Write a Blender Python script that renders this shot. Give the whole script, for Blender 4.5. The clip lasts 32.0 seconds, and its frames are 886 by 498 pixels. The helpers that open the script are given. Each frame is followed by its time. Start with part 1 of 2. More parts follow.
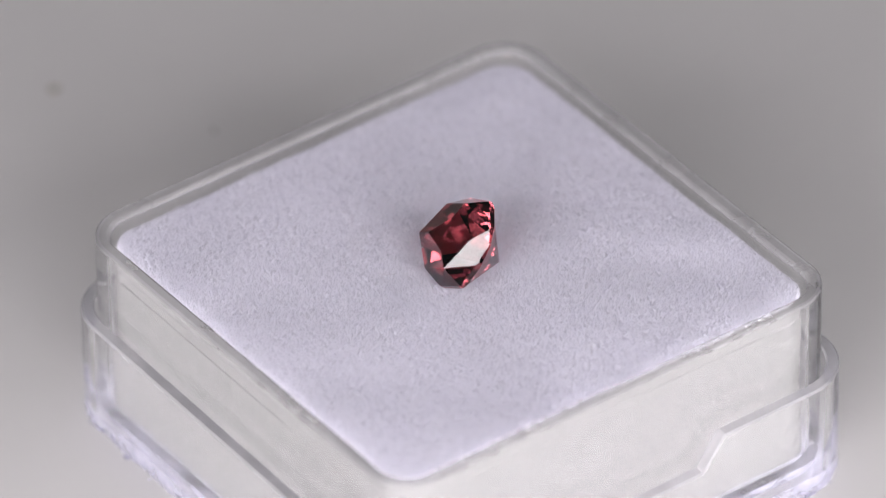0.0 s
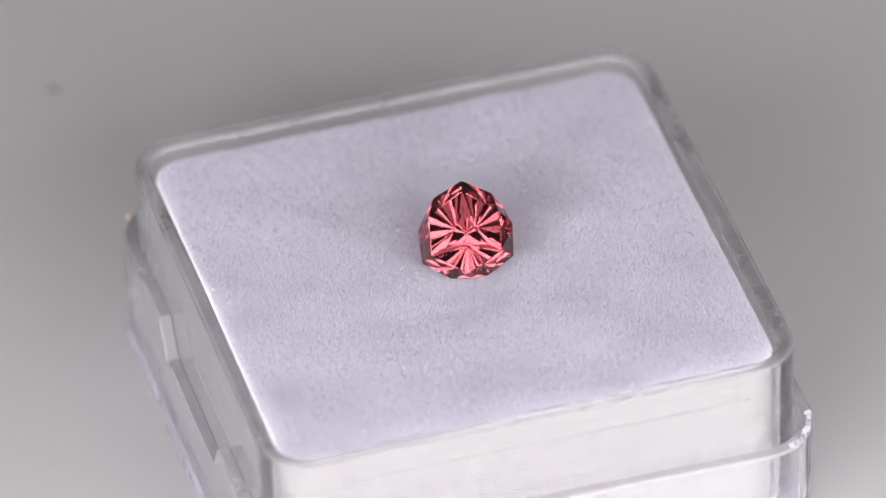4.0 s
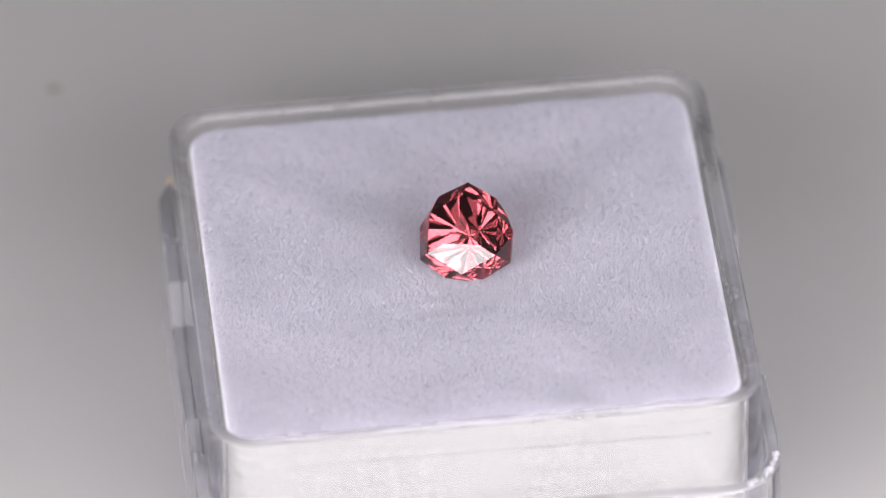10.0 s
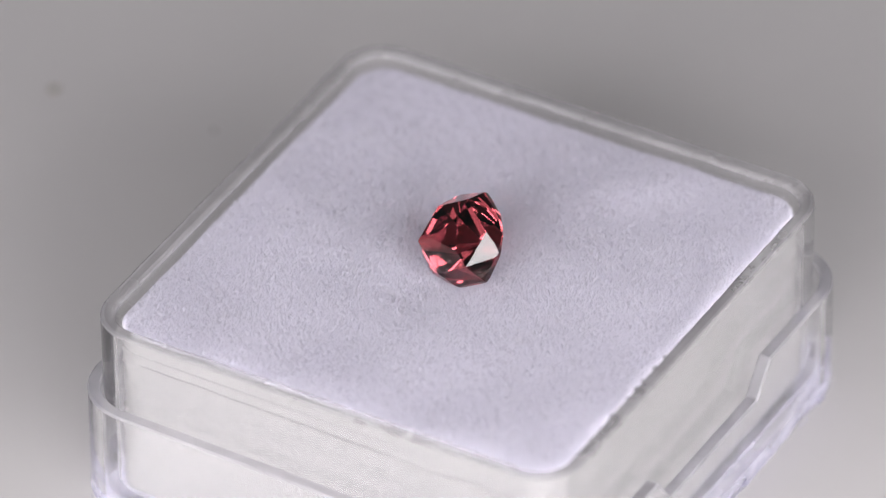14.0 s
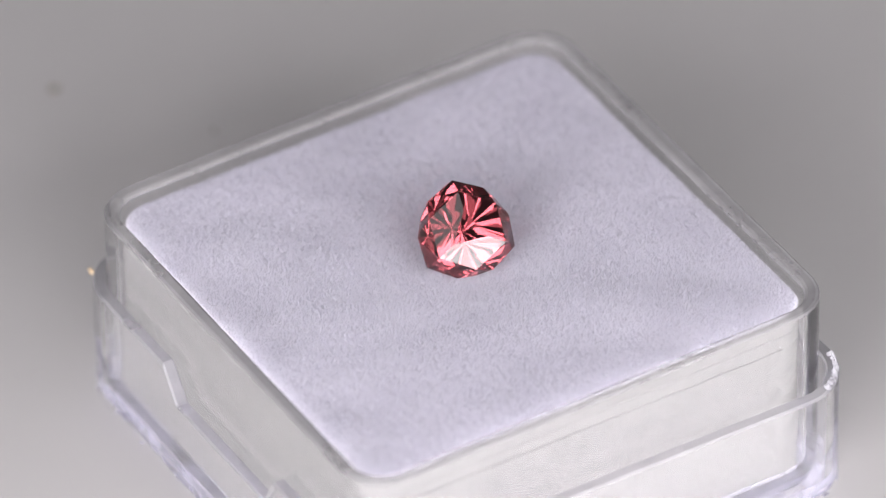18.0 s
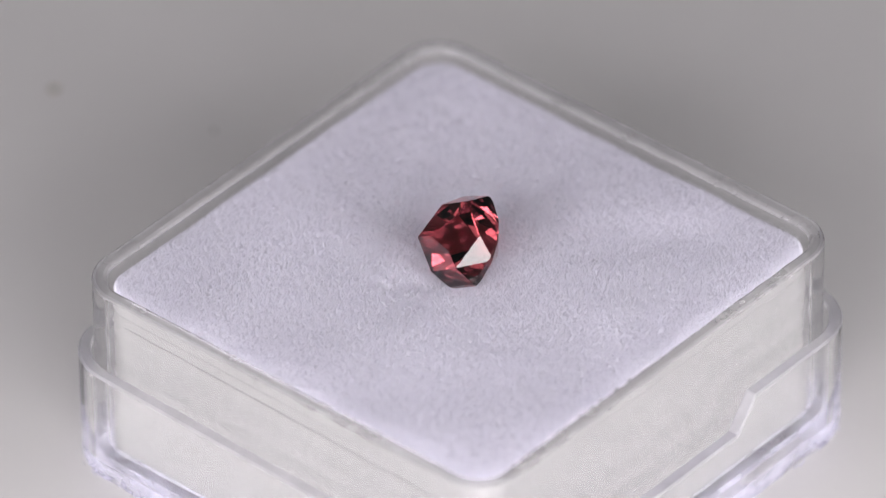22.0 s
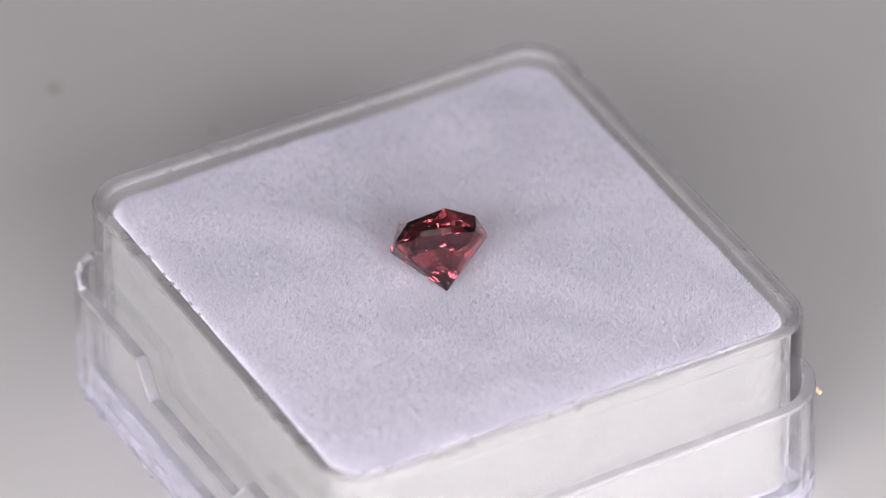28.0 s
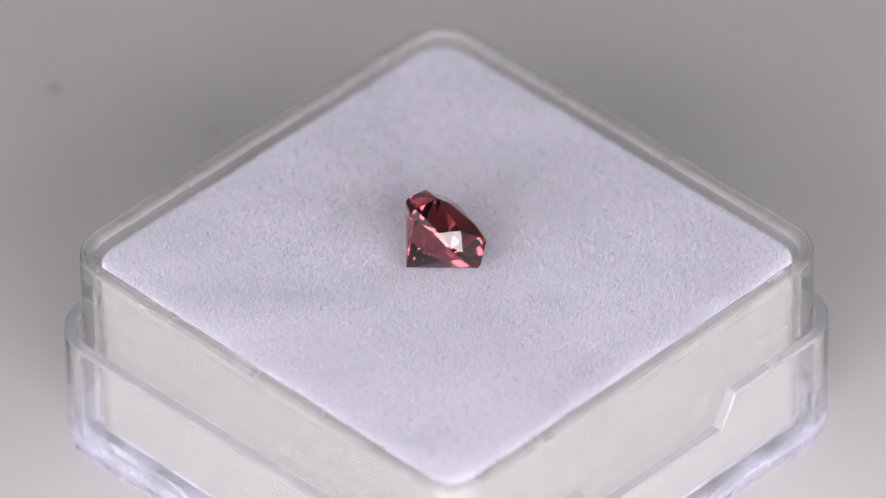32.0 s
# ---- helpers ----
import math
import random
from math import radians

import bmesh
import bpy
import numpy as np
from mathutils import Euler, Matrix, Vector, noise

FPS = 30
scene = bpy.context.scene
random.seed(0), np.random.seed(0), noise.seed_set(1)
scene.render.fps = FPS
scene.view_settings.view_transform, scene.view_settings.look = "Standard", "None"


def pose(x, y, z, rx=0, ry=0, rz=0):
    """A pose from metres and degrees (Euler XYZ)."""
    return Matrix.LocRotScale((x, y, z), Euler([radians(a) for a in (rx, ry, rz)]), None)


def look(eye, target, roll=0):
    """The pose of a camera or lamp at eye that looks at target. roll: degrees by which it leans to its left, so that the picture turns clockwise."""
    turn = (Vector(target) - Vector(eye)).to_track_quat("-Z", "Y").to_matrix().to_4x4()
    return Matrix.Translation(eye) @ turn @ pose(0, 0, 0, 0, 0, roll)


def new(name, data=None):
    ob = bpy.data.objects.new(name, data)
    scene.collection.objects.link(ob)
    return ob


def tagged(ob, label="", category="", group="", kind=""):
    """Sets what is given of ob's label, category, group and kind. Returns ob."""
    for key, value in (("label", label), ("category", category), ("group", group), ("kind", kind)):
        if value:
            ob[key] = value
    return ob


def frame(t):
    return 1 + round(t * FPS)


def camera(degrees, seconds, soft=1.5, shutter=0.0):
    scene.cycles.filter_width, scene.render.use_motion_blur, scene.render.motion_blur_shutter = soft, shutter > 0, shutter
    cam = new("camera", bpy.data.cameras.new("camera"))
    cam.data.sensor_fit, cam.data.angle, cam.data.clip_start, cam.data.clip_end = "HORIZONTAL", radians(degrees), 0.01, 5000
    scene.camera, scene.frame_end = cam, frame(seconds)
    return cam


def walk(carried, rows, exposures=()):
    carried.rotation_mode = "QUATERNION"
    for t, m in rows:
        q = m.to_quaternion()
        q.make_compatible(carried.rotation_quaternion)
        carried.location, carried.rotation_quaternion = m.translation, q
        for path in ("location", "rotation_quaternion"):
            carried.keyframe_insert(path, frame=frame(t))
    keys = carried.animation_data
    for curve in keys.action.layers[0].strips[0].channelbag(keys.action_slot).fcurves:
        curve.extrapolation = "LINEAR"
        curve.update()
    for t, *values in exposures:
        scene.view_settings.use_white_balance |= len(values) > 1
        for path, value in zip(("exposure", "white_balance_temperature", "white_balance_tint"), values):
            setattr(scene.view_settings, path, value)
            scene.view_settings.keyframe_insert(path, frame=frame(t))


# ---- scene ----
MM = 0.001

# ---- camera: a long macro lens that stands still ----
ELEV, FAR, AIM, LEAN = 38.47, 0.5196, Vector((-0.00048, 0.0, 0.01248)), -0.78
EYE = AIM + FAR * Vector((0, -math.cos(radians(ELEV)), math.sin(radians(ELEV))))
cam = camera(5.0, 32.0, soft=1.3)
cam.data.dof.use_dof = True
cam.data.dof.focus_distance = FAR - 0.001
cam.data.dof.aperture_fstop = 30
walk(cam, [(0, look(EYE, AIM, LEAN)), (32, look(EYE, AIM, LEAN))], exposures=[(0, 0.0), (32, 0.0)])

# turn of the platter, degrees counter-clockwise from above, at given seconds
TURNS = [(0, -54.3), (0.25, -51.4), (0.5, -47.3), (1, -38.0), (3, -1.7), (6.5, 60.7), (6.68, 62.9), (6.9, 60.1),
         (10, 5.3), (12.75, -44.1), (13, -47.6), (13.25, -44.7), (17.5, 32.5), (17.68, 34.8), (17.9, 32.4),
         (20, -5.4), (29.6, -180.3), (32, -224.8)]


def turn_at(t):
    for (t0, a0), (t1, a1) in zip(TURNS, TURNS[1:]):
        if t <= t1:
            return a0 + (a1 - a0) * (t - t0) / (t1 - t0)
    return TURNS[-1][1]


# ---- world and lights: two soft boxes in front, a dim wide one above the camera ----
world = bpy.data.worlds.new("world")
scene.world = world
world.use_nodes = True
wn = world.node_tree.nodes
wn["Background"].inputs[0].default_value = (0.80, 0.80, 0.84, 1)
wn["Background"].inputs[1].default_value = 0.075


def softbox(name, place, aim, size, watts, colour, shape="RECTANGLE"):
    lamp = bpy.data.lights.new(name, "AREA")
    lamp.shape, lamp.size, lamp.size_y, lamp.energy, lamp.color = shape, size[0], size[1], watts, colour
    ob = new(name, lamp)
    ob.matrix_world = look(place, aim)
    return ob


WARM = (1.0, 0.962, 0.982)
softbox("softbox", (-0.100, -0.173, 0.084), (0, 0.0, 0.006), (0.165, 0.128), 0.61, WARM)
softbox("softbox", (0.103, -0.171, 0.083), (0, 0.0, 0.006), (0.20, 0.126), 0.68, WARM)
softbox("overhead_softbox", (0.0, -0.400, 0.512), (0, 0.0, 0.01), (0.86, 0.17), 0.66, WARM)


# ---- materials ----
def material(name):
    m = bpy.data.materials.new(name)
    m.use_nodes = True
    nt = m.node_tree
    return m, nt.nodes, nt.links, nt.nodes["Principled BSDF"]


def noise_bump(nodes, links, bsdf, scale, strength, distance, detail=4):
    tc = nodes.new("ShaderNodeTexCoord")
    n = nodes.new("ShaderNodeTexNoise")
    n.inputs["Scale"].default_value, n.inputs["Detail"].default_value = scale, detail
    b = nodes.new("ShaderNodeBump")
    b.inputs["Strength"].default_value, b.inputs["Distance"].default_value = strength, distance
    links.new(tc.outputs["Object"], n.inputs["Vector"])
    links.new(n.outputs["Fac"], b.inputs["Height"])
    links.new(b.outputs["Normal"], bsdf.inputs["Normal"])
    return tc, n


def two_tone(nodes, links, tc, scale, c0, c1, p0=0.35, p1=0.65, detail=3):
    n = nodes.new("ShaderNodeTexNoise")
    n.inputs["Scale"].default_value, n.inputs["Detail"].default_value = scale, detail
    r = nodes.new("ShaderNodeValToRGB")
    r.color_ramp.elements[0].position, r.color_ramp.elements[1].position = p0, p1
    r.color_ramp.elements[0].color, r.color_ramp.elements[1].color = (*c0, 1), (*c1, 1)
    links.new(tc.outputs["Object"], n.inputs["Vector"])
    links.new(n.outputs["Fac"], r.inputs["Fac"])
    return r


def matte(name, c0, c1, rough, fine, bump, coarse):
    m, nodes, links, bsdf = material(name)
    bsdf.inputs["Roughness"].default_value = rough
    bsdf.inputs["Specular IOR Level"].default_value = 0.25
    tc, n = noise_bump(nodes, links, bsdf, fine, bump, 0.0001)
    r = two_tone(nodes, links, tc, coarse, c0, c1)
    links.new(r.outputs["Color"], bsdf.inputs["Base Color"])
    return m


def glassy(name, colour, ior, rough=0.0):
    m, nodes, links, bsdf = material(name)
    bsdf.inputs["Base Color"].default_value = (*colour, 1)
    bsdf.inputs["Roughness"].default_value = rough
    bsdf.inputs["IOR"].default_value = ior
    bsdf.inputs["Transmission Weight"].default_value = 1.0
    return m


def hazy(name, colour, ior, haze, milky=(0.90, 0.90, 0.95), matte_milk=False, spread=0.2):
    """Clear plastic with a faint milky haze."""
    m, nodes, links, bsdf = material(name)
    bsdf.inputs["Base Color"].default_value = (*colour, 1)
    bsdf.inputs["Roughness"].default_value = 0.02
    bsdf.inputs["IOR"].default_value = ior
    bsdf.inputs["Transmission Weight"].default_value = 1.0
    bsdf.inputs["Coat Weight"].default_value, bsdf.inputs["Coat Roughness"].default_value = 0.7, 0.06
    milk = nodes.new("ShaderNodeBsdfDiffuse" if matte_milk else "ShaderNodeBsdfTranslucent")
    milk.inputs["Color"].default_value = (*milky, 1)
    mix = nodes.new("ShaderNodeMixShader")
    tc = nodes.new("ShaderNodeTexCoord")
    n = nodes.new("ShaderNodeTexNoise")
    n.inputs["Scale"].default_value, n.inputs["Detail"].default_value = 400, 5
    mr = nodes.new("ShaderNodeMapRange")
    mr.inputs["From Min"].default_value, mr.inputs["From Max"].default_value = 0.3, 0.75
    mr.inputs["To Min"].default_value, mr.inputs["To Max"].default_value = haze * (1 - spread), haze * (1 + spread)
    links.new(tc.outputs["Object"], n.inputs["Vector"])
    links.new(n.outputs["Fac"], mr.inputs["Value"])
    links.new(mr.outputs["Result"], mix.inputs[0])
    links.new(bsdf.outputs["BSDF"], mix.inputs[1])
    links.new(milk.outputs["BSDF"], mix.inputs[2])
    links.new(mix.outputs["Shader"], nodes["Material Output"].inputs["Surface"])
    return m


M_PLATTER = matte("white_satin_plastic", (0.485, 0.474, 0.476), (0.505, 0.494, 0.496), 0.55, 900, 0.1, 60)


def flock(name, c0, c1):
    """Soft nap: half of the light passes through the fibres."""
    m = matte(name, c0, c1, 0.95, 2500, 0.3, 220)
    nodes, links = m.node_tree.nodes, m.node_tree.links
    bsdf = nodes["Principled BSDF"]
    bsdf.inputs["Specular IOR Level"].default_value = 0.05
    thru = nodes.new("ShaderNodeBsdfTranslucent")
    links.new(bsdf.inputs["Base Color"].links[0].from_socket, thru.inputs["Color"])
    mix = nodes.new("ShaderNodeMixShader")
    mix.inputs[0].default_value = 0.5
    links.new(bsdf.outputs["BSDF"], mix.inputs[1])
    links.new(thru.outputs["BSDF"], mix.inputs[2])
    links.new(mix.outputs["Shader"], nodes["Material Output"].inputs["Surface"])
    return m


M_FLOCK = matte("lavender_white_backing", (0.64, 0.628, 0.686), (0.665, 0.653, 0.711), 0.95, 2500, 0.3, 250)
M_NAP = flock("lavender_white_flock", (0.757, 0.745, 0.812), (0.797, 0.785, 0.852))
# White foam painted dark grey to offset the strong light on its sides.
M_FOAM = matte("white_foam_darkened", (0.155, 0.153, 0.152), (0.202, 0.199, 0.196), 0.95, 9000, 0.35, 4500)
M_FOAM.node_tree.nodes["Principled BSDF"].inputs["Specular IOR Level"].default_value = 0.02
M_ACRYLIC = hazy("clear_acrylic", (0.985, 0.985, 0.995), 1.07, 0.035, (0.72, 0.71, 0.73), True)
M_OUTER = hazy("clear_acrylic_outer", (0.985, 0.985, 0.99), 1.11, 0.03, (0.72, 0.71, 0.74), True)
# Rim and ledge painted grey for what the clear plastic would refract.
M_EDGE = hazy("acrylic_rim_painted_grey", (0.98, 0.98, 0.99), 1.06, 0.58, (0.295, 0.289, 0.300), True)
# Pale tone painted in for the highlight on the rim's outer edge.
M_HIGHLIGHT = hazy("painted_rim_highlight", (0.98, 0.98, 0.99), 1.06, 0.55, (0.40, 0.392, 0.408), True)
M_LEDGE = hazy("acrylic_ledge_painted_grey", (0.98, 0.98, 0.99), 1.10, 0.60, (0.34, 0.334, 0.352), True)
# Lavender painted in for the light refracted in the clear foot.
M_FOOT = hazy("acrylic_foot_painted_refraction", (0.95, 0.95, 1.0), 1.26, 0.36, (0.55, 0.54, 0.65), True, 0.9)
M_TORN = hazy("torn_white_acrylic", (0.97, 0.97, 1.0), 1.2, 0.6, (0.66, 0.65, 0.70), True, 0.5)
M_GEM = glassy("pink_red_spinel", (0.325, 0.054, 0.067), 1.74)
# White base colour stands in for the sparkle of the foam's grains.
M_GLINT, grain_nodes, grain_links, grain_bsdf = material("sparkle_white_grain")
grain_bsdf.inputs["Base Color"].default_value = (0.90, 0.89, 0.89, 1)
grain_bsdf.inputs["Roughness"].default_value = 0.35
M_DARK = matte("dark_lint", (0.10, 0.10, 0.11), (0.20, 0.19, 0.20), 0.9, 3000, 0.1, 500)
M_LINT = matte("grey_lint", (0.36, 0.35, 0.38), (0.46, 0.45, 0.48), 0.9, 3000, 0.1, 500)
M_CREASE = matte("grey_crease", (0.115, 0.113, 0.112), (0.15, 0.148, 0.146), 0.95, 3000, 0.1, 400)
# Grey-violet strokes for texture seen refracted through the clear foot.
M_REFRACTION = matte("grey_violet_refraction", (0.20, 0.195, 0.26), (0.42, 0.41, 0.52), 0.4, 3000, 0.1, 2000)
M_SENSOR_DUST = matte("grey_sensor_dust", (0.06, 0.055, 0.055), (0.10, 0.095, 0.09), 0.8, 3000, 0.1, 900)
M_TAN = matte("tan_fleck", (0.62, 0.47, 0.30), (0.72, 0.58, 0.42), 0.8, 3000, 0.2, 900)


# ---- building helpers ----
def part(name, bm, mat, parent=None, label="", smooth=False):
    me = bpy.data.meshes.new(name)
    bm.to_mesh(me)
    bm.free()
    for p in me.polygons:
        p.use_smooth = smooth
    me.materials.append(mat)
    ob = new(name, me)
    if parent:
        ob.parent = parent
    if label:
        tagged(ob, label=label)
    return ob


def rounded(h, r, n=12, hy=None):
    """A square of half side h with corners of radius r, counter-clockwise."""
    hy = hy or h
    out = []
    for k, (sx, sy) in enumerate(((1, 1), (-1, 1), (-1, -1), (1, -1))):
        for i in range(n + 1):
            a = radians(90 * k + 90 * i / n)
            out.append((sx * (h - r) + r * math.cos(a), sy * (hy - r) + r * math.sin(a)))
    return out


def lofted(bm, rings, close=True):
    """Bridge rings of points in turn; the last joins the first where close is set."""
    vs = [[bm.verts.new(p) for p in ring] for ring in rings]
    n = len(vs[0])
    pairs = list(zip(vs, vs[1:])) + ([(vs[-1], vs[0])] if close else [])
    for a, b in pairs:
        for i in range(n):
            bm.faces.new((a[i], a[(i + 1) % n], b[(i + 1) % n], b[i]))
    return vs


# ---- table with a round turntable let into it, hidden under the box ----
PLATE = 0.0128
ring_in = [(PLATE * 1.01 * math.cos(2 * math.pi * i / 64), PLATE * 1.01 * math.sin(2 * math.pi * i / 64)) for i in range(64)]
ring_out = []
for cx, cy in ring_in:
    k = 0.55 / max(abs(cx), abs(cy))
    ring_out.append((cx * k, cy * k))
bm = bmesh.new()
lofted(bm, [[(x, y, -0.012) for x, y in ring_in], [(x, y, 0.0) for x, y in ring_in], [(x, y, 0.0) for x, y in ring_out], [(x, y, -0.012) for x, y in ring_out]])
bmesh.ops.recalc_face_normals(bm, faces=bm.faces)
table = part("ground", bm, M_PLATTER)
tagged(table, "plain light grey satin table top under the box", "table", kind="structure")


def disc(r, z0, z1, bevel, n=96):
    bm = bmesh.new()
    prof = [(r - bevel, z0), (r, z0 + bevel), (r, z1 - bevel), (r - bevel * 0.3, z1 - bevel * 0.3), (r - bevel, z1)]
    rings = [[(q * math.cos(2 * math.pi * i / n), q * math.sin(2 * math.pi * i / n), z) for i in range(n)] for q, z in prof]
    vs = lofted(bm, rings, close=False)
    bm.faces.new(vs[-1])
    bm.faces.new(list(reversed(vs[0])))
    return bm


platter = part("turntable", disc(PLATE, -0.0075, 0.0, 0.0006), M_PLATTER)
tagged(platter, "plain light grey round turntable plate under the box", "turntable")

# ---- the clear box: inner tray and stepped outer base ----
TX, TY = 0.00042, -0.00002          # the tray's middle, off the platter's axis
SX, SY = 0.00058, -0.00009          # the outer base's middle
LEDGE, NOTCH = 7.45, 5.6
KINKS = {(1, 1): (4.55, 5.9), (1, -1): (4.3, 5.7), (-1, 1): (3.9, 5.3), (-1, -1): (4.9, 5.9)}   # notch ends by side


def stepped(ring, outer, step):
    """The ring with its long sides cut into steps, alike for every ring inside one outer ring."""
    out = []
    for i, (x, y) in enumerate(ring):
        nx, ny = ring[(i + 1) % len(ring)]
        ox, oy = outer[i]
        px, py = outer[(i + 1) % len(ring)]
        n = max(1, int(math.hypot(px - ox, py - oy) / step))
        out += [(x + (nx - x) * j / n, y + (ny - y) * j / n) for j in range(n)]
    return out


def tray():
    """Inner tray: thin walls with a rounded rim, and a floor."""
    o = [(0.9, 0.75), (0.25, 0.95), (0.0, 1.7), (0.0, 12.06), (0.04, 12.15), (0.09, 12.18), (0.22, 12.18), (0.60, 12.17), (0.74, 12.10), (0.8, 11.93),
         (0.82, 1.8), (1.1, 1.3)]
    rings = []
    for inset, z in o:
        ring = []
        for x, y in stepped(rounded(14.05 - inset, max(2.53 - inset, 0.6)), rounded(14.05, 2.53), 0.5):
            worn = max(0, (z - 9.0) / 3.0) * (0.06 if x > 12 else 0.025)
            k = 1 + 0.001 * worn / 0.1 * noise.noise((x * 0.9, y * 0.9, 4))
            ring.append((x * k * MM, y * k * MM, (z + worn * noise.noise((x * 0.8, y * 0.8, 2)) + 0.4 * worn * noise.noise((x * 2.3, y * 2.3, 5))) * MM))
        rings.append(ring)
    bm = bmesh.new()
    vs = lofted(bm, rings, close=False)
    bm.faces.new(vs[-1])
    bm.faces.new(list(reversed(vs[0])))
    return bm


def ledge_z(x, y):
    """Height of the outer base's edge: lowered along the middle of both x sides."""
    if abs(x) < 13.5:
        return LEDGE
    low, high = KINKS[1 if x > 0 else -1, 1 if y > 0 else -1]
    s = min(max((abs(y) - low) / (high - low), 0), 1)
    return NOTCH + (LEDGE - NOTCH) * s


def outer_base():
    def outline(h, r):
        pts = []
        for x, y in rounded(h, r):
            pts.append((x, y))
        # add stations along the x sides at the notch's corners
        out = []
        for i, (x, y) in enumerate(pts):
            out.append((x, y))
            nx, ny = pts[(i + 1) % len(pts)]
            if abs(x - nx) < 1e-6 and abs(y - ny) > 5:
                sgn = 1 if ny > y else -1
                side = 1 if x > 0 else -1
                a0, a1 = KINKS[side, -1]
                b0, b1 = KINKS[side, 1]
                for q in sorted((-a1 - 0.05, -a1 + 0.05, -a0 - 0.05, -a0 + 0.05, b0 - 0.05, b0 + 0.05, b1 - 0.05, b1 + 0.05), key=lambda v: sgn * v):
                    out.append((x, q))
        return out
    prof = [(1.6, 0.0), (0.55, 0.12), (0.12, 0.55), (0.0, 1.0), (0.0, 1.8), (0.0, None, -0.12), (0.10, None, 0.0), (0.62, None, 0.0), (0.70, None, -0.1),
            (0.70, 0.65), (1.3, 0.33)]
    rings = []
    whole = outline(14.9, 3.25)
    base_ring = stepped(whole, whole, 0.7)
    for p in prof:
        ring = []
        for (x, y), (bx, by) in zip(stepped(outline(14.9 - p[0], max(3.25 - p[0], 0.8)), whole, 0.7), base_ring):
            z = p[1] if p[1] is not None else ledge_z(bx, by) + p[2]
            if 0.05 < z < 2:
                low = max(0, 1 - z / 1.3)
                k = 1 + low * (0.011 * noise.noise((x * 0.7, y * 0.7, z * 2)) + 0.006 * noise.noise((x * 1.9, y * 1.9, z * 3)))
                x, y, z = x * k, y * k, z + low * 0.22 * noise.noise((x * 0.8, y * 0.8, 7))
            ring.append((x * MM, y * MM, z * MM))
        rings.append(ring)
    bm = bmesh.new()
    vs = lofted(bm, rings, close=False)
    bm.faces.new(vs[-1])
    bm.faces.new(list(reversed(vs[0])))
    return bm


box = tagged(new("gem_box"), "open clear acrylic gem box with stepped rim on the table", "box")
shift = Matrix.Translation((TX, TY, 0))
LX, LY = 0.0205, -0.003
lean = shift @ Matrix(((1, 0, 0, 0), (0, 1, 0, 0), (LX, LY, 1, 0), (0, 0, 0, 1)))  # the tray sits slightly askew


def shifted(bm, m=shift):
    bm.transform(m)
    bmesh.ops.recalc_face_normals(bm, faces=bm.faces)
    return bm


body = part("inner_tray", shifted(tray(), lean), M_ACRYLIC, box, "thin clear wall with a rounded rim")
skirt = part("outer_base", shifted(outer_base(), Matrix.Translation((SX, SY, 0))), M_OUTER, box, "clear stepped outer wall with finger notches")
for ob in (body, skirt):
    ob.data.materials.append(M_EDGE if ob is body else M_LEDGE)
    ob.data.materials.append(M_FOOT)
body.data.materials.append(M_HIGHLIGHT)
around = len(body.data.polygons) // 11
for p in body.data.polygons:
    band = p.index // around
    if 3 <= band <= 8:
        p.material_index = 3 if band == 5 else 1      # a highlight painted pale along the rim's outer edge
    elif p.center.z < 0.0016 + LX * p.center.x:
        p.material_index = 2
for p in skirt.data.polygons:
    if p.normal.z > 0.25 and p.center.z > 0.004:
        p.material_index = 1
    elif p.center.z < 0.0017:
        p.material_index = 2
for ob in (body, skirt):
    ob.data.shade_smooth()
    ob.data.set_sharp_from_angle(angle=radians(14))
body.visible_shadow = skirt.visible_shadow = False


# ---- the pad ----
pad = tagged(new("foam_pad"), "white foam pad with a lavender-white flocked top, filling the box", "pad")


def foam_block():
    """Foam with a grainy cut side, rougher towards the corners."""
    pts = []
    ring = rounded(13.0, 1.72, 10)
    for (x0, y0), (x1, y1) in zip(ring, ring[1:] + ring[:1]):
        n = max(1, int(math.hypot(x1 - x0, y1 - y0) / 0.16))
        pts += [(x0 + (x1 - x0) * i / n, y0 + (y1 - y0) * i / n) for i in range(n)]
    rings = []
    levels = [1.34 + 9.2 * i / 52 for i in range(53)]
    for z in levels:
        row = []
        for x, y in pts:
            near = min(1, max(abs(x), abs(y)) and (min(abs(x), abs(y)) / 12.0) ** 8 + 0.008)
            k = 1 + near * (0.010 * noise.noise((x * 3.1, y * 3.1, z * 3.1)) + 0.006 * noise.noise((x * 7, y * 7, z * 7)))
            k += 0.0015 * noise.noise((x * 0.4, y * 0.4, z * 0.7))
            row.append((x * k * MM, y * k * MM, z * MM))
        rings.append(row)
    bm = bmesh.new()
    vs = lofted(bm, rings, close=False)
    bm.faces.new(vs[-1])
    bm.faces.new(list(reversed(vs[0])))
    return bm


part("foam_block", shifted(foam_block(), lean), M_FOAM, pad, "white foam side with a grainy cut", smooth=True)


# a thin crease along the foam's side that faces -y
def crease():
    bm = bmesh.new()
    rings = []
    for i in range(41):
        x = -11.2 + 22.6 * i / 40
        w = 0.014 * math.sin(math.pi * min(1, i / 6, (40 - i) / 4) / 2) + 0.012
        y, z = -13.0, 9.75 + 0.05 * noise.noise((x * 0.6, 1, 2)) - 0.012 * x
        rings.append([((x) * MM, (y + a) * MM, (z + b) * MM) for a, b in ((-0.05, 0), (0.03, w), (0.06, 0), (0.03, -w))])
    vs = lofted(bm, rings, close=False)
    bm.faces.new(vs[-1])
    bm.faces.new(list(reversed(vs[0])))
    return bm


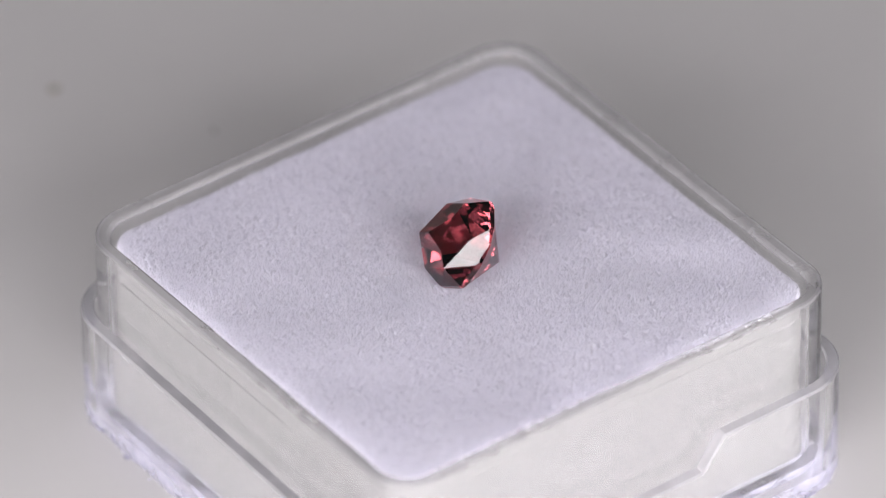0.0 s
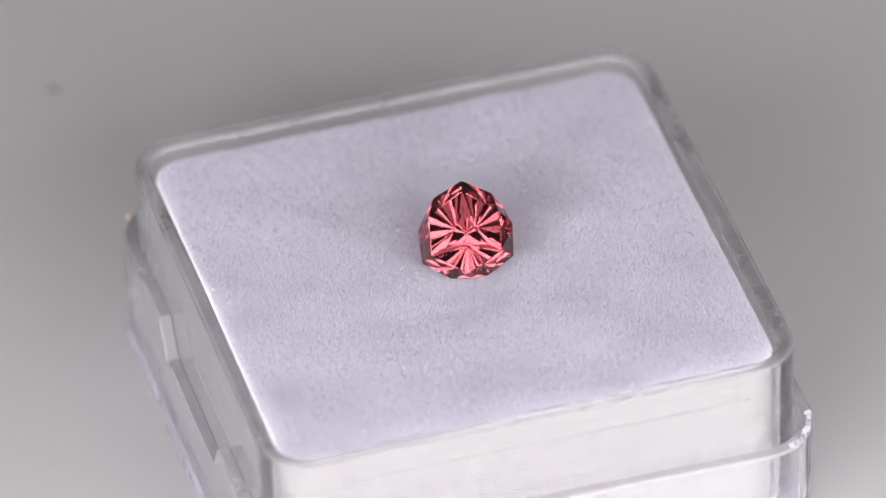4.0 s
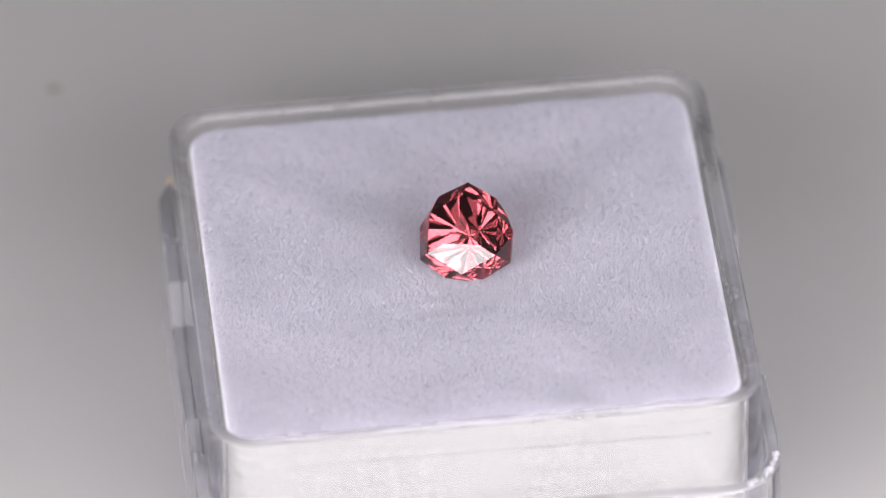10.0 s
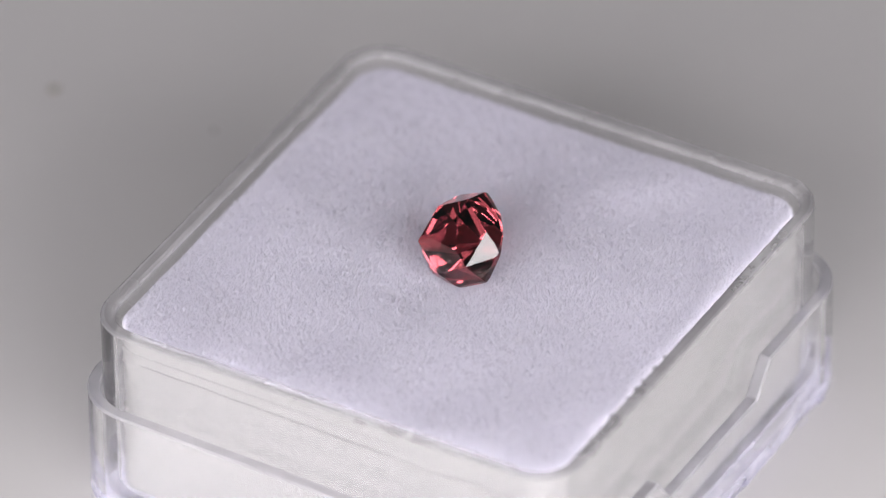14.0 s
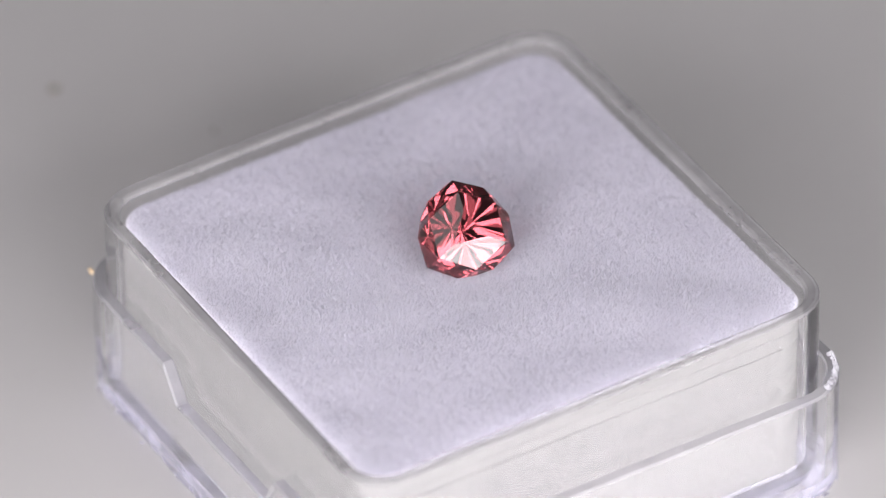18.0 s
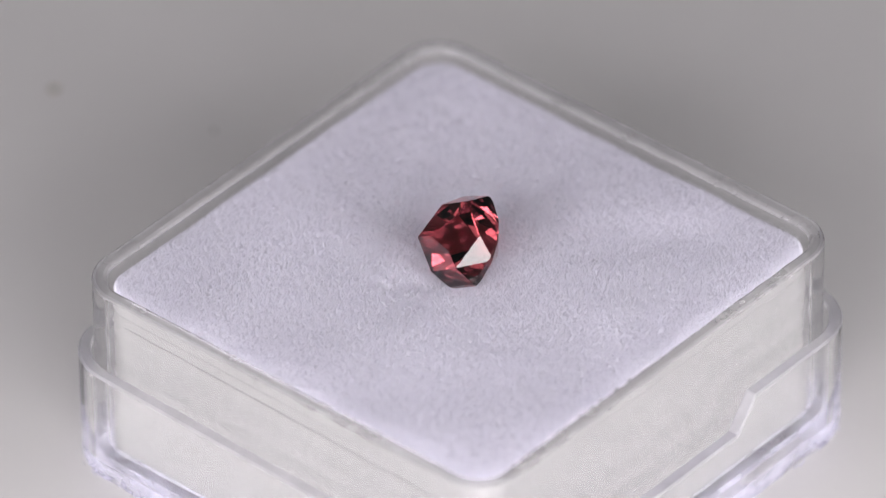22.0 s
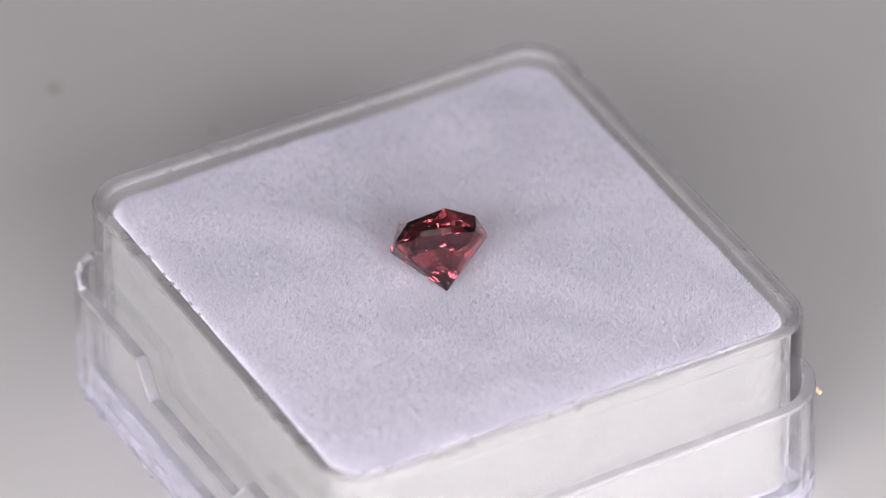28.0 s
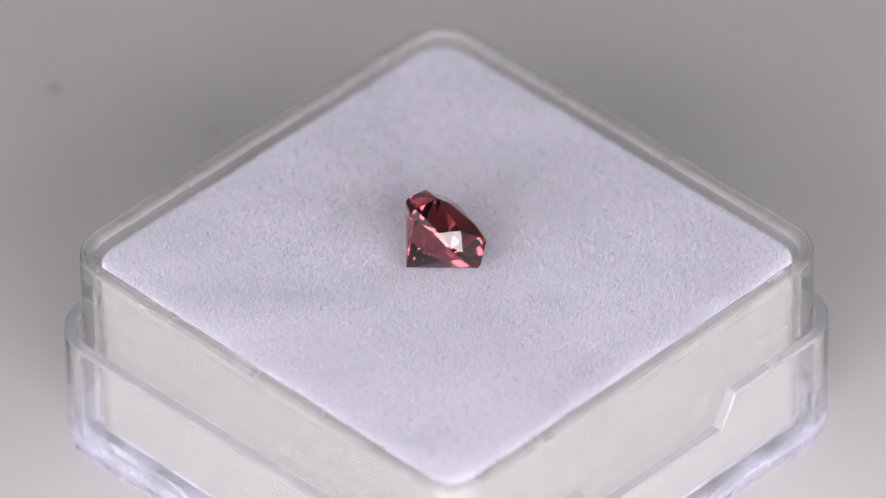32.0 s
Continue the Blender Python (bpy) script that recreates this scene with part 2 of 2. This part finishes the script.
part("crease", shifted(crease(), lean), M_CREASE, pad, "thin grey crease in the foam side")


def glints(count):
    """Tiny grains on the foam's cut sides, coloured white for sparkle, thicker towards corners and bottom."""
    rng = random.Random(8)
    vs, fs = [], []
    while len(fs) < count:
        u, z = rng.uniform(-12.7, 12.7), 1.5 + 8.6 * rng.random() ** 1.7
        if rng.random() > 0.10 + 0.90 * (abs(u) / 12.7) ** 4:
            continue
        side = rng.randrange(4)
        x, y = ((u, -13.03), (13.03, u), (u, 13.03), (-13.03, u))[side]
        r = rng.uniform(0.012, 0.034)
        a = Vector((rng.gauss(0, 1), rng.gauss(0, 1), rng.gauss(0, 1))).normalized()
        b = a.orthogonal().normalized()
        c = a.cross(b)
        p, k = Vector((x, y, z)), len(vs)
        vs += [(p + r * b) * MM, (p + r * c) * MM, (p - r * b) * MM, (p - r * c * 0.7) * MM]
        fs.append((k, k + 1, k + 2, k + 3))
    me = bpy.data.meshes.new("foam_sparkle")
    me.from_pydata(vs, [], fs)
    me.transform(lean)
    me.materials.append(M_GLINT)
    ob = new("foam_sparkle", me)
    ob.parent = pad
    return tagged(ob, "tiny grains in the foam, coloured white for sparkle", kind="stuff")


glints(2600)
PADTOP = 11.4


def rim_gap(x, y):
    """Distance to the pad's edge, with rounded corners."""
    cx, cy = max(abs(x) - 11.30, 0), max(abs(y) - 11.30, 0)
    return 1.7 - math.hypot(cx, cy)


# pressed creases in the nap in front of the stone: middle, half lengths and depth
WRINKLES = ((-1.9, -3.6, 1.0, 0.22, 0.13), (0.3, -3.7, 1.2, 0.2, 0.12), (1.6, -2.9, 0.8, 0.25, 0.10), (-0.8, -2.4, 0.9, 0.3, 0.10), (3.2, -1.2, 0.9, 0.3, 0.08))


def pad_z(x, y):
    d = math.hypot(x - 1.2, y - 1.0)
    z = PADTOP + 0.10 * (noise.noise((x * 0.25, y * 0.25, 3)) ) - 0.22 * math.exp(-(d / 2.6) ** 2)
    for wx, wy, ww, wr, deep in WRINKLES:
        u, v = x - wx, y - wy - 0.12 * math.sin((x - wx) * 1.7)
        z -= 0.75 * deep * math.exp(-(u / ww) ** 2 - (v / wr) ** 2)
    return z + 0.025 * max(0, 1.0 - rim_gap(x, y) / 0.45) ** 2      # slight upturned lip, added to shade the overbright edge


def flock_sheet():
    bm = bmesh.new()
    n = 110
    h, r = 13.03, 1.75
    verts = {}
    for i in range(n + 1):
        for j in range(n + 1):
            u, v = 2 * i / n - 1, 2 * j / n - 1
            x, y = u * h, v * h
            cx, cy = max(abs(x) - (h - r), 0), max(abs(y) - (h - r), 0)
            m = math.hypot(cx, cy)
            if cx and cy and max(cx, cy) > 0:
                k = max(cx, cy) / m
                x, y = math.copysign(h - r + cx * k, x), math.copysign(h - r + cy * k, y)
            verts[i, j] = bm.verts.new((x * MM, y * MM, pad_z(x, y) * MM))
    for i in range(n):
        for j in range(n):
            bm.faces.new((verts[i, j], verts[i + 1, j], verts[i + 1, j + 1], verts[i, j + 1]))
    edge = [e for e in bm.edges if e.is_boundary]
    made = bmesh.ops.extrude_edge_only(bm, edges=edge)["geom"]
    for g in made:
        if isinstance(g, bmesh.types.BMVert):
            g.co.z = 10.55 * MM
    return bm


sheet = part("flock_sheet", shifted(flock_sheet(), lean), M_FLOCK, pad, smooth=True)
# The sheet's steep edge takes the darkened foam, dimming its bright line.
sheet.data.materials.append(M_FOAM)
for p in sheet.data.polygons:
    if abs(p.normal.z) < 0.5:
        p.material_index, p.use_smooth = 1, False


def fibres(count):
    """Short upright flock fibres, thin bent blades, shorter towards the rim."""
    rng = random.Random(5)
    vs, fs = [], []
    for i in range(count):
        x, y = rng.uniform(-13, 13), rng.uniform(-13, 13)
        if rim_gap(x, y) < 0.02:
            continue
        z = pad_z(x, y)
        a = rng.uniform(0, 2 * math.pi)
        comb = 0.5 * noise.noise((x * 0.5, y * 0.5, 9))
        lx, ly = rng.gauss(0, 0.13) + comb * 0.25, rng.gauss(0, 0.13) + comb * 0.17
        h = rng.uniform(0.145, 0.25)
        gap = rim_gap(x, y)
        if gap < 0.5:
            h *= 0.85 + 0.3 * gap
        w = rng.uniform(0.006, 0.010)
        dx, dy = w * math.cos(a), w * math.sin(a)
        b = len(vs)
        vs += [(x - dx, y - dy, z - 0.05), (x + dx, y + dy, z - 0.05), (x + dx * 0.8 + lx * 0.35, y + dy * 0.8 + ly * 0.35, z + h * 0.6),
               (x - dx * 0.8 + lx * 0.35, y - dy * 0.8 + ly * 0.35, z + h * 0.6), (x + lx, y + ly, z + h)]
        fs += [(b, b + 1, b + 2, b + 3), (b + 3, b + 2, b + 4)]
    me = bpy.data.meshes.new("flock_nap")
    me.from_pydata([(p[0] * MM, p[1] * MM, p[2] * MM) for p in vs], [], fs)
    me.transform(lean)
    me.materials.append(M_NAP)
    ob = new("flock_nap", me)
    ob.parent = pad
    return tagged(ob, "short soft lavender-white flock fibres", kind="stuff")


fibres(280000)


# ---- the stone ----
def gemstone():
    bm = bmesh.new()
    bmesh.ops.create_cube(bm, size=12 * MM)
    GZ = 2.75

    def cut(normal, point):
        geom = bm.verts[:] + bm.edges[:] + bm.faces[:]
        res = bmesh.ops.bisect_plane(bm, geom=geom, plane_co=Vector(point) * MM, plane_no=Vector(normal), clear_outer=True, dist=1e-8)
        edges = [g for g in res["geom_cut"] if isinstance(g, bmesh.types.BMEdge)]
        if edges:
            bmesh.ops.contextual_create(bm, geom=edges)

    def tilt(az, deg):
        a, t = radians(az), radians(deg)
        return (math.sin(t) * math.cos(a), math.sin(t) * math.sin(a), math.cos(t))
    # girdle: a bulged triangle, four flats to a side
    for k in range(3):
        mid = 90 + 60 + 120 * k
        for d in (-33, -5.5, 5.5, 33):
            a = radians(mid + d)
            r = 2.325 if abs(d) < 20 else 2.405
            cut((math.cos(a), math.sin(a), 0), (r * math.cos(a), r * math.sin(a), 0))
    def spot(az, r, z):
        a = radians(az)
        return Vector((r * math.cos(a), r * math.sin(a), GZ + z))

    def cut3(p, q, r):
        n = (q - p).cross(r - p).normalized()
        cut(n if n.dot(p - Vector((0, 0, GZ))) > 0 else -n, p)
    # crown: a small three-cornered table, three broad faces and a ring of triangles down to the girdle
    cut((0, 0, 1), spot(0, 0, 1.321))
    for k in range(3):
        mid = 150 + 120 * k
        cut(tilt(mid, 18.0), spot(mid, 0.524, 1.321))
        side = spot(mid, 2.05, 0.825)
        for s in (-1, 1):
            corner = spot(mid + 60 * s, 2.05, 1.158)
            foot = spot(mid + 28 * s, 2.44, 0.03)
            cut3(side, corner, foot)
            cut3(corner, foot, spot(mid + 60 * s, 2.70, 0.03))
        cut(tilt(mid, 74.0), side)
    # pavilion: fans of narrow facets to the culet
    for k in range(3):
        mid = 150 + 120 * k
        for d, deg in ((10, 47.4), (30, 46.3), (50, 43.8)):
            cut(tilt(mid + d, 180 - deg), (0, 0, 0))
            cut(tilt(mid - d, 180 - deg), (0, 0, 0))
    bmesh.ops.remove_doubles(bm, verts=bm.verts, dist=2e-7)
    bmesh.ops.recalc_face_normals(bm, faces=bm.faces)
    return bm


FACING, RISE, ROLL = radians(-109.4), radians(39.9), 6.2
gn = Vector((math.cos(RISE) * math.cos(FACING), math.cos(RISE) * math.sin(FACING), math.sin(RISE)))
ge = Vector((-math.sin(RISE) * math.cos(FACING), -math.sin(RISE) * math.sin(FACING), math.cos(RISE)))
gx = ge.cross(gn)
lie = Matrix.Translation((0.001412, 0.001935, 0.01160)) @ Matrix((gx, ge, gn)).transposed().to_4x4() @ pose(0, 0, 0, 0, 0, ROLL)
bm = gemstone()
bm.transform(lie)
gem = part("gemstone", bm, M_GEM)
tagged(gem, "faceted trillion-cut pinkish red gemstone lying tilted on the pad", "gemstone")


# ---- lint on the pad ----
def lint(points, r, mat, name, label):
    """A short bent hair: a thin tube along a few points, in millimetres."""
    bm = bmesh.new()
    rings = []
    for i, p in enumerate(points):
        q = Vector(points[min(i + 1, len(points) - 1)]) - Vector(points[max(i - 1, 0)])
        side = q.cross(Vector((0, 0, 1)))
        side = side.normalized() if side.length > 1e-6 else Vector((1, 0, 0))
        up = side.cross(q).normalized()
        rings.append([(Vector(p) + r * (math.cos(a) * side + math.sin(a) * up)) * MM for a in (0, 1.57, 3.14, 4.71)])
    vs = lofted(bm, rings, close=False)
    bm.faces.new(vs[-1])
    bm.faces.new(list(reversed(vs[0])))
    ob = part(name, shifted(bm, lean), mat)
    tagged(ob, label, "lint", group="lint on the pad")
    return ob


HAIRS = [(-5.3, -7.6, 0.4), (-2.8, -9.9, 0.35), (-4.3, -12.4, 0.5), (7.2, 8.3, 0.3), (4.1, 1.8, 0.6), (-8.6, 5.0, 0.4), (2.6, -9.8, 0.7),
         (5.3, -10.3, 0.4), (-0.8, -2.6, 0.5), (-1.8, -1.8, 0.4), (-1.7, -3.3, 0.6), (-9.0, 2.1, 0.35), (11.9, -1.9, 0.6), (12.4, 1.6, 0.5),
         (-8.2, 9.6, 0.5), (3.2, 7.5, 0.3), (-12.3, 4.4, 1.0), (-12.2, 6.9, 0.4), (-1.9, 1.8, 0.3), (-1.4, -12.6, 0.5), (1.7, -10.2, 0.6)]
rng = random.Random(11)
lints = []
for k, (x, y, size) in enumerate(HAIRS):
    a, bend = rng.uniform(0, 6.28), rng.uniform(0.4, 2.6)
    z = pad_z(x, y) + 0.20
    pts = []
    for i in range(7):
        pts.append((x, y, z + 0.05 * math.sin(i)))
        a += bend / 6 * 1.6
        x, y = x + size * 0.18 * math.cos(a), y + size * 0.18 * math.sin(a)
    dark = k in (0, 1, 6, 12, 20)
    lints.append(lint(pts, 0.010, M_DARK if dark else M_LINT, "lint", "tiny dark curled hair lying on the flock" if dark else "tiny grey curled hair lying on the flock"))


# ---- specks and burrs ----
def crumb(name, place, size, mat, parent, seed, label=""):
    r = random.Random(seed)
    bm = bmesh.new()
    bmesh.ops.create_icosphere(bm, subdivisions=2, radius=1)
    for v in bm.verts:
        v.co *= r.uniform(0.55, 1.15)
        v.co = Vector((v.co.x * size[0], v.co.y * size[1], v.co.z * size[2])) * MM
    bm.transform(Matrix.Translation(Vector(place) * MM))
    return part(name, bm, mat, parent, label)


def dust_ring(x, y, r):
    """A stand-in for sensor dust: a dark grey ring round a pale tan middle, lying on the table."""
    ob = tagged(new("sensor_dust_ring"), "tiny dark grey ring on the table standing in for sensor dust", "speck")
    ob.location = (x * MM, y * MM, 0)
    bm = bmesh.new()
    n = 20
    prof = ((0.50, 0.005), (0.62, 0.03), (0.85, 0.03), (1.0, 0.005))
    vs = lofted(bm, [[(q * r * MM * math.cos(6.2832 * i / n), q * r * MM * math.sin(6.2832 * i / n), z * MM) for i in range(n)] for q, z in prof], close=False)
    part("rim", bm, M_SENSOR_DUST, ob, "dark grey ring", smooth=True)
    bm = bmesh.new()
    vs = lofted(bm, [[(q * r * MM * math.cos(6.2832 * i / n), q * r * MM * math.sin(6.2832 * i / n), z * MM) for i in range(n)] for q, z in ((0.5, 0.005), (0.3, 0.03))], close=False)
    bm.faces.new(vs[-1])
    part("middle", bm, M_TAN, ob, "pale tan middle", smooth=True)


dust_ring(-21.47, 30.12, 0.30)
# A second spot of sensor dust, laid on the table as a speck.
for k, (x, y) in enumerate(((-12.78, 26.18),)):
    tagged(crumb("sensor_dust_speck", (x, y, 0.05), (0.12, 0.16, 0.05), M_SENSOR_DUST, None, 1 + k), "tiny grey speck on the table standing in for sensor dust", "speck")
crumb("burr", (-13.6, 13.9, 7.35), (0.12, 0.32, 0.16), M_TAN, box, 4, "small tan chip on the edge")
rng = random.Random(17)
for k in range(9):
    a = radians(-62 + 6.5 * k)
    place = (12.23 + 3.02 * math.cos(a), -11.74 + 3.02 * math.sin(a), 7.45 + rng.uniform(-0.05, 0.22) * (1 - abs(k - 4) / 6))
    crumb("burr", place, (rng.uniform(0.10, 0.22), rng.uniform(0.12, 0.26), rng.uniform(0.12, 0.34)), M_TORN, box, 40 + k, "torn white burr on the corner of the edge")
crumb("burr", (14.6, 4.9, 5.9), (0.15, 0.30, 0.12), M_ACRYLIC, box, 7, "torn clear burr")
for k, y in enumerate((-2.0, -3.0, -4.2, -4.9, -5.8, -7.4, -9.9, -10.8)):
    crumb("chip", (13.62 if k < 6 else 14.2, y, 12.29), (0.07, 0.14 + 0.10 * (k % 2), 0.05), M_LEDGE, box, 20 + k, "tiny pale chip on the rim")


def refraction_flakes(count):
    """Short ragged grey-violet flakes along the foot of the outer base, painted for its refracted texture, thickest
    at the corners.
    """
    rng = random.Random(23)
    vs, fs = [], []
    ring = rounded(14.93, 3.25, 24)
    span = [math.hypot(x1 - x0, y1 - y0) for (x0, y0), (x1, y1) in zip(ring, ring[1:] + ring[:1])]
    total = sum(span)
    while len(fs) < count:
        d = rng.uniform(0, total)
        i = 0
        while d > span[i]:
            d -= span[i]
            i += 1
        (x0, y0), (x1, y1) = ring[i], ring[(i + 1) % len(ring)]
        x, y = x0 + (x1 - x0) * d / span[i], y0 + (y1 - y0) * d / span[i]
        if min(abs(x), abs(y)) < 9.0 and rng.random() < 0.7:
            continue
        tx, ty = (x1 - x0) / span[i], (y1 - y0) / span[i]
        z, w, h, rise = rng.uniform(0.5, 1.15), rng.uniform(0.12, 0.5), rng.uniform(0.04, 0.13), rng.uniform(-0.25, 0.25)
        b = len(vs)
        for u, v in ((-1, -0.3), (-0.2, -1), (1, -0.2), (0.6, 0.8), (-0.5, 0.7)):
            vs.append(((x + tx * u * w) * MM, (y + ty * u * w) * MM, (z + v * h + rise * u) * MM))
        fs.append((b, b + 1, b + 2, b + 3, b + 4))
    me = bpy.data.meshes.new("foot_refractions")
    me.from_pydata(vs, [], fs)
    me.transform(Matrix.Translation((SX, SY, 0)))
    me.materials.append(M_REFRACTION)
    ob = new("foot_refractions", me)
    ob.parent = box
    return tagged(ob, "ragged grey-violet flakes painted for the refracted texture of the clear foot", kind="stuff")


refraction_flakes(150)
crumb("black_speck", (-11.0, -13.66, 7.6), (0.05, 0.03, 0.05), M_DARK, box, 8)
crumb("black_speck", (-9.4, -13.66, 7.1), (0.05, 0.03, 0.05), M_DARK, box, 9)
crumb("black_speck", (-9.5, 13.95, 8.8), (0.06, 0.03, 0.06), M_DARK, box, 10)


# ---- the turning ----
def motions():
    times = sorted({round(0.25 * i, 3) for i in range(129)} | {t for t, a in TURNS})
    for thing in (platter, box, pad, gem, *lints):
        walk(thing, [(t, pose(0, 0, 0, 0, 0, turn_at(t))) for t in times])


motions()
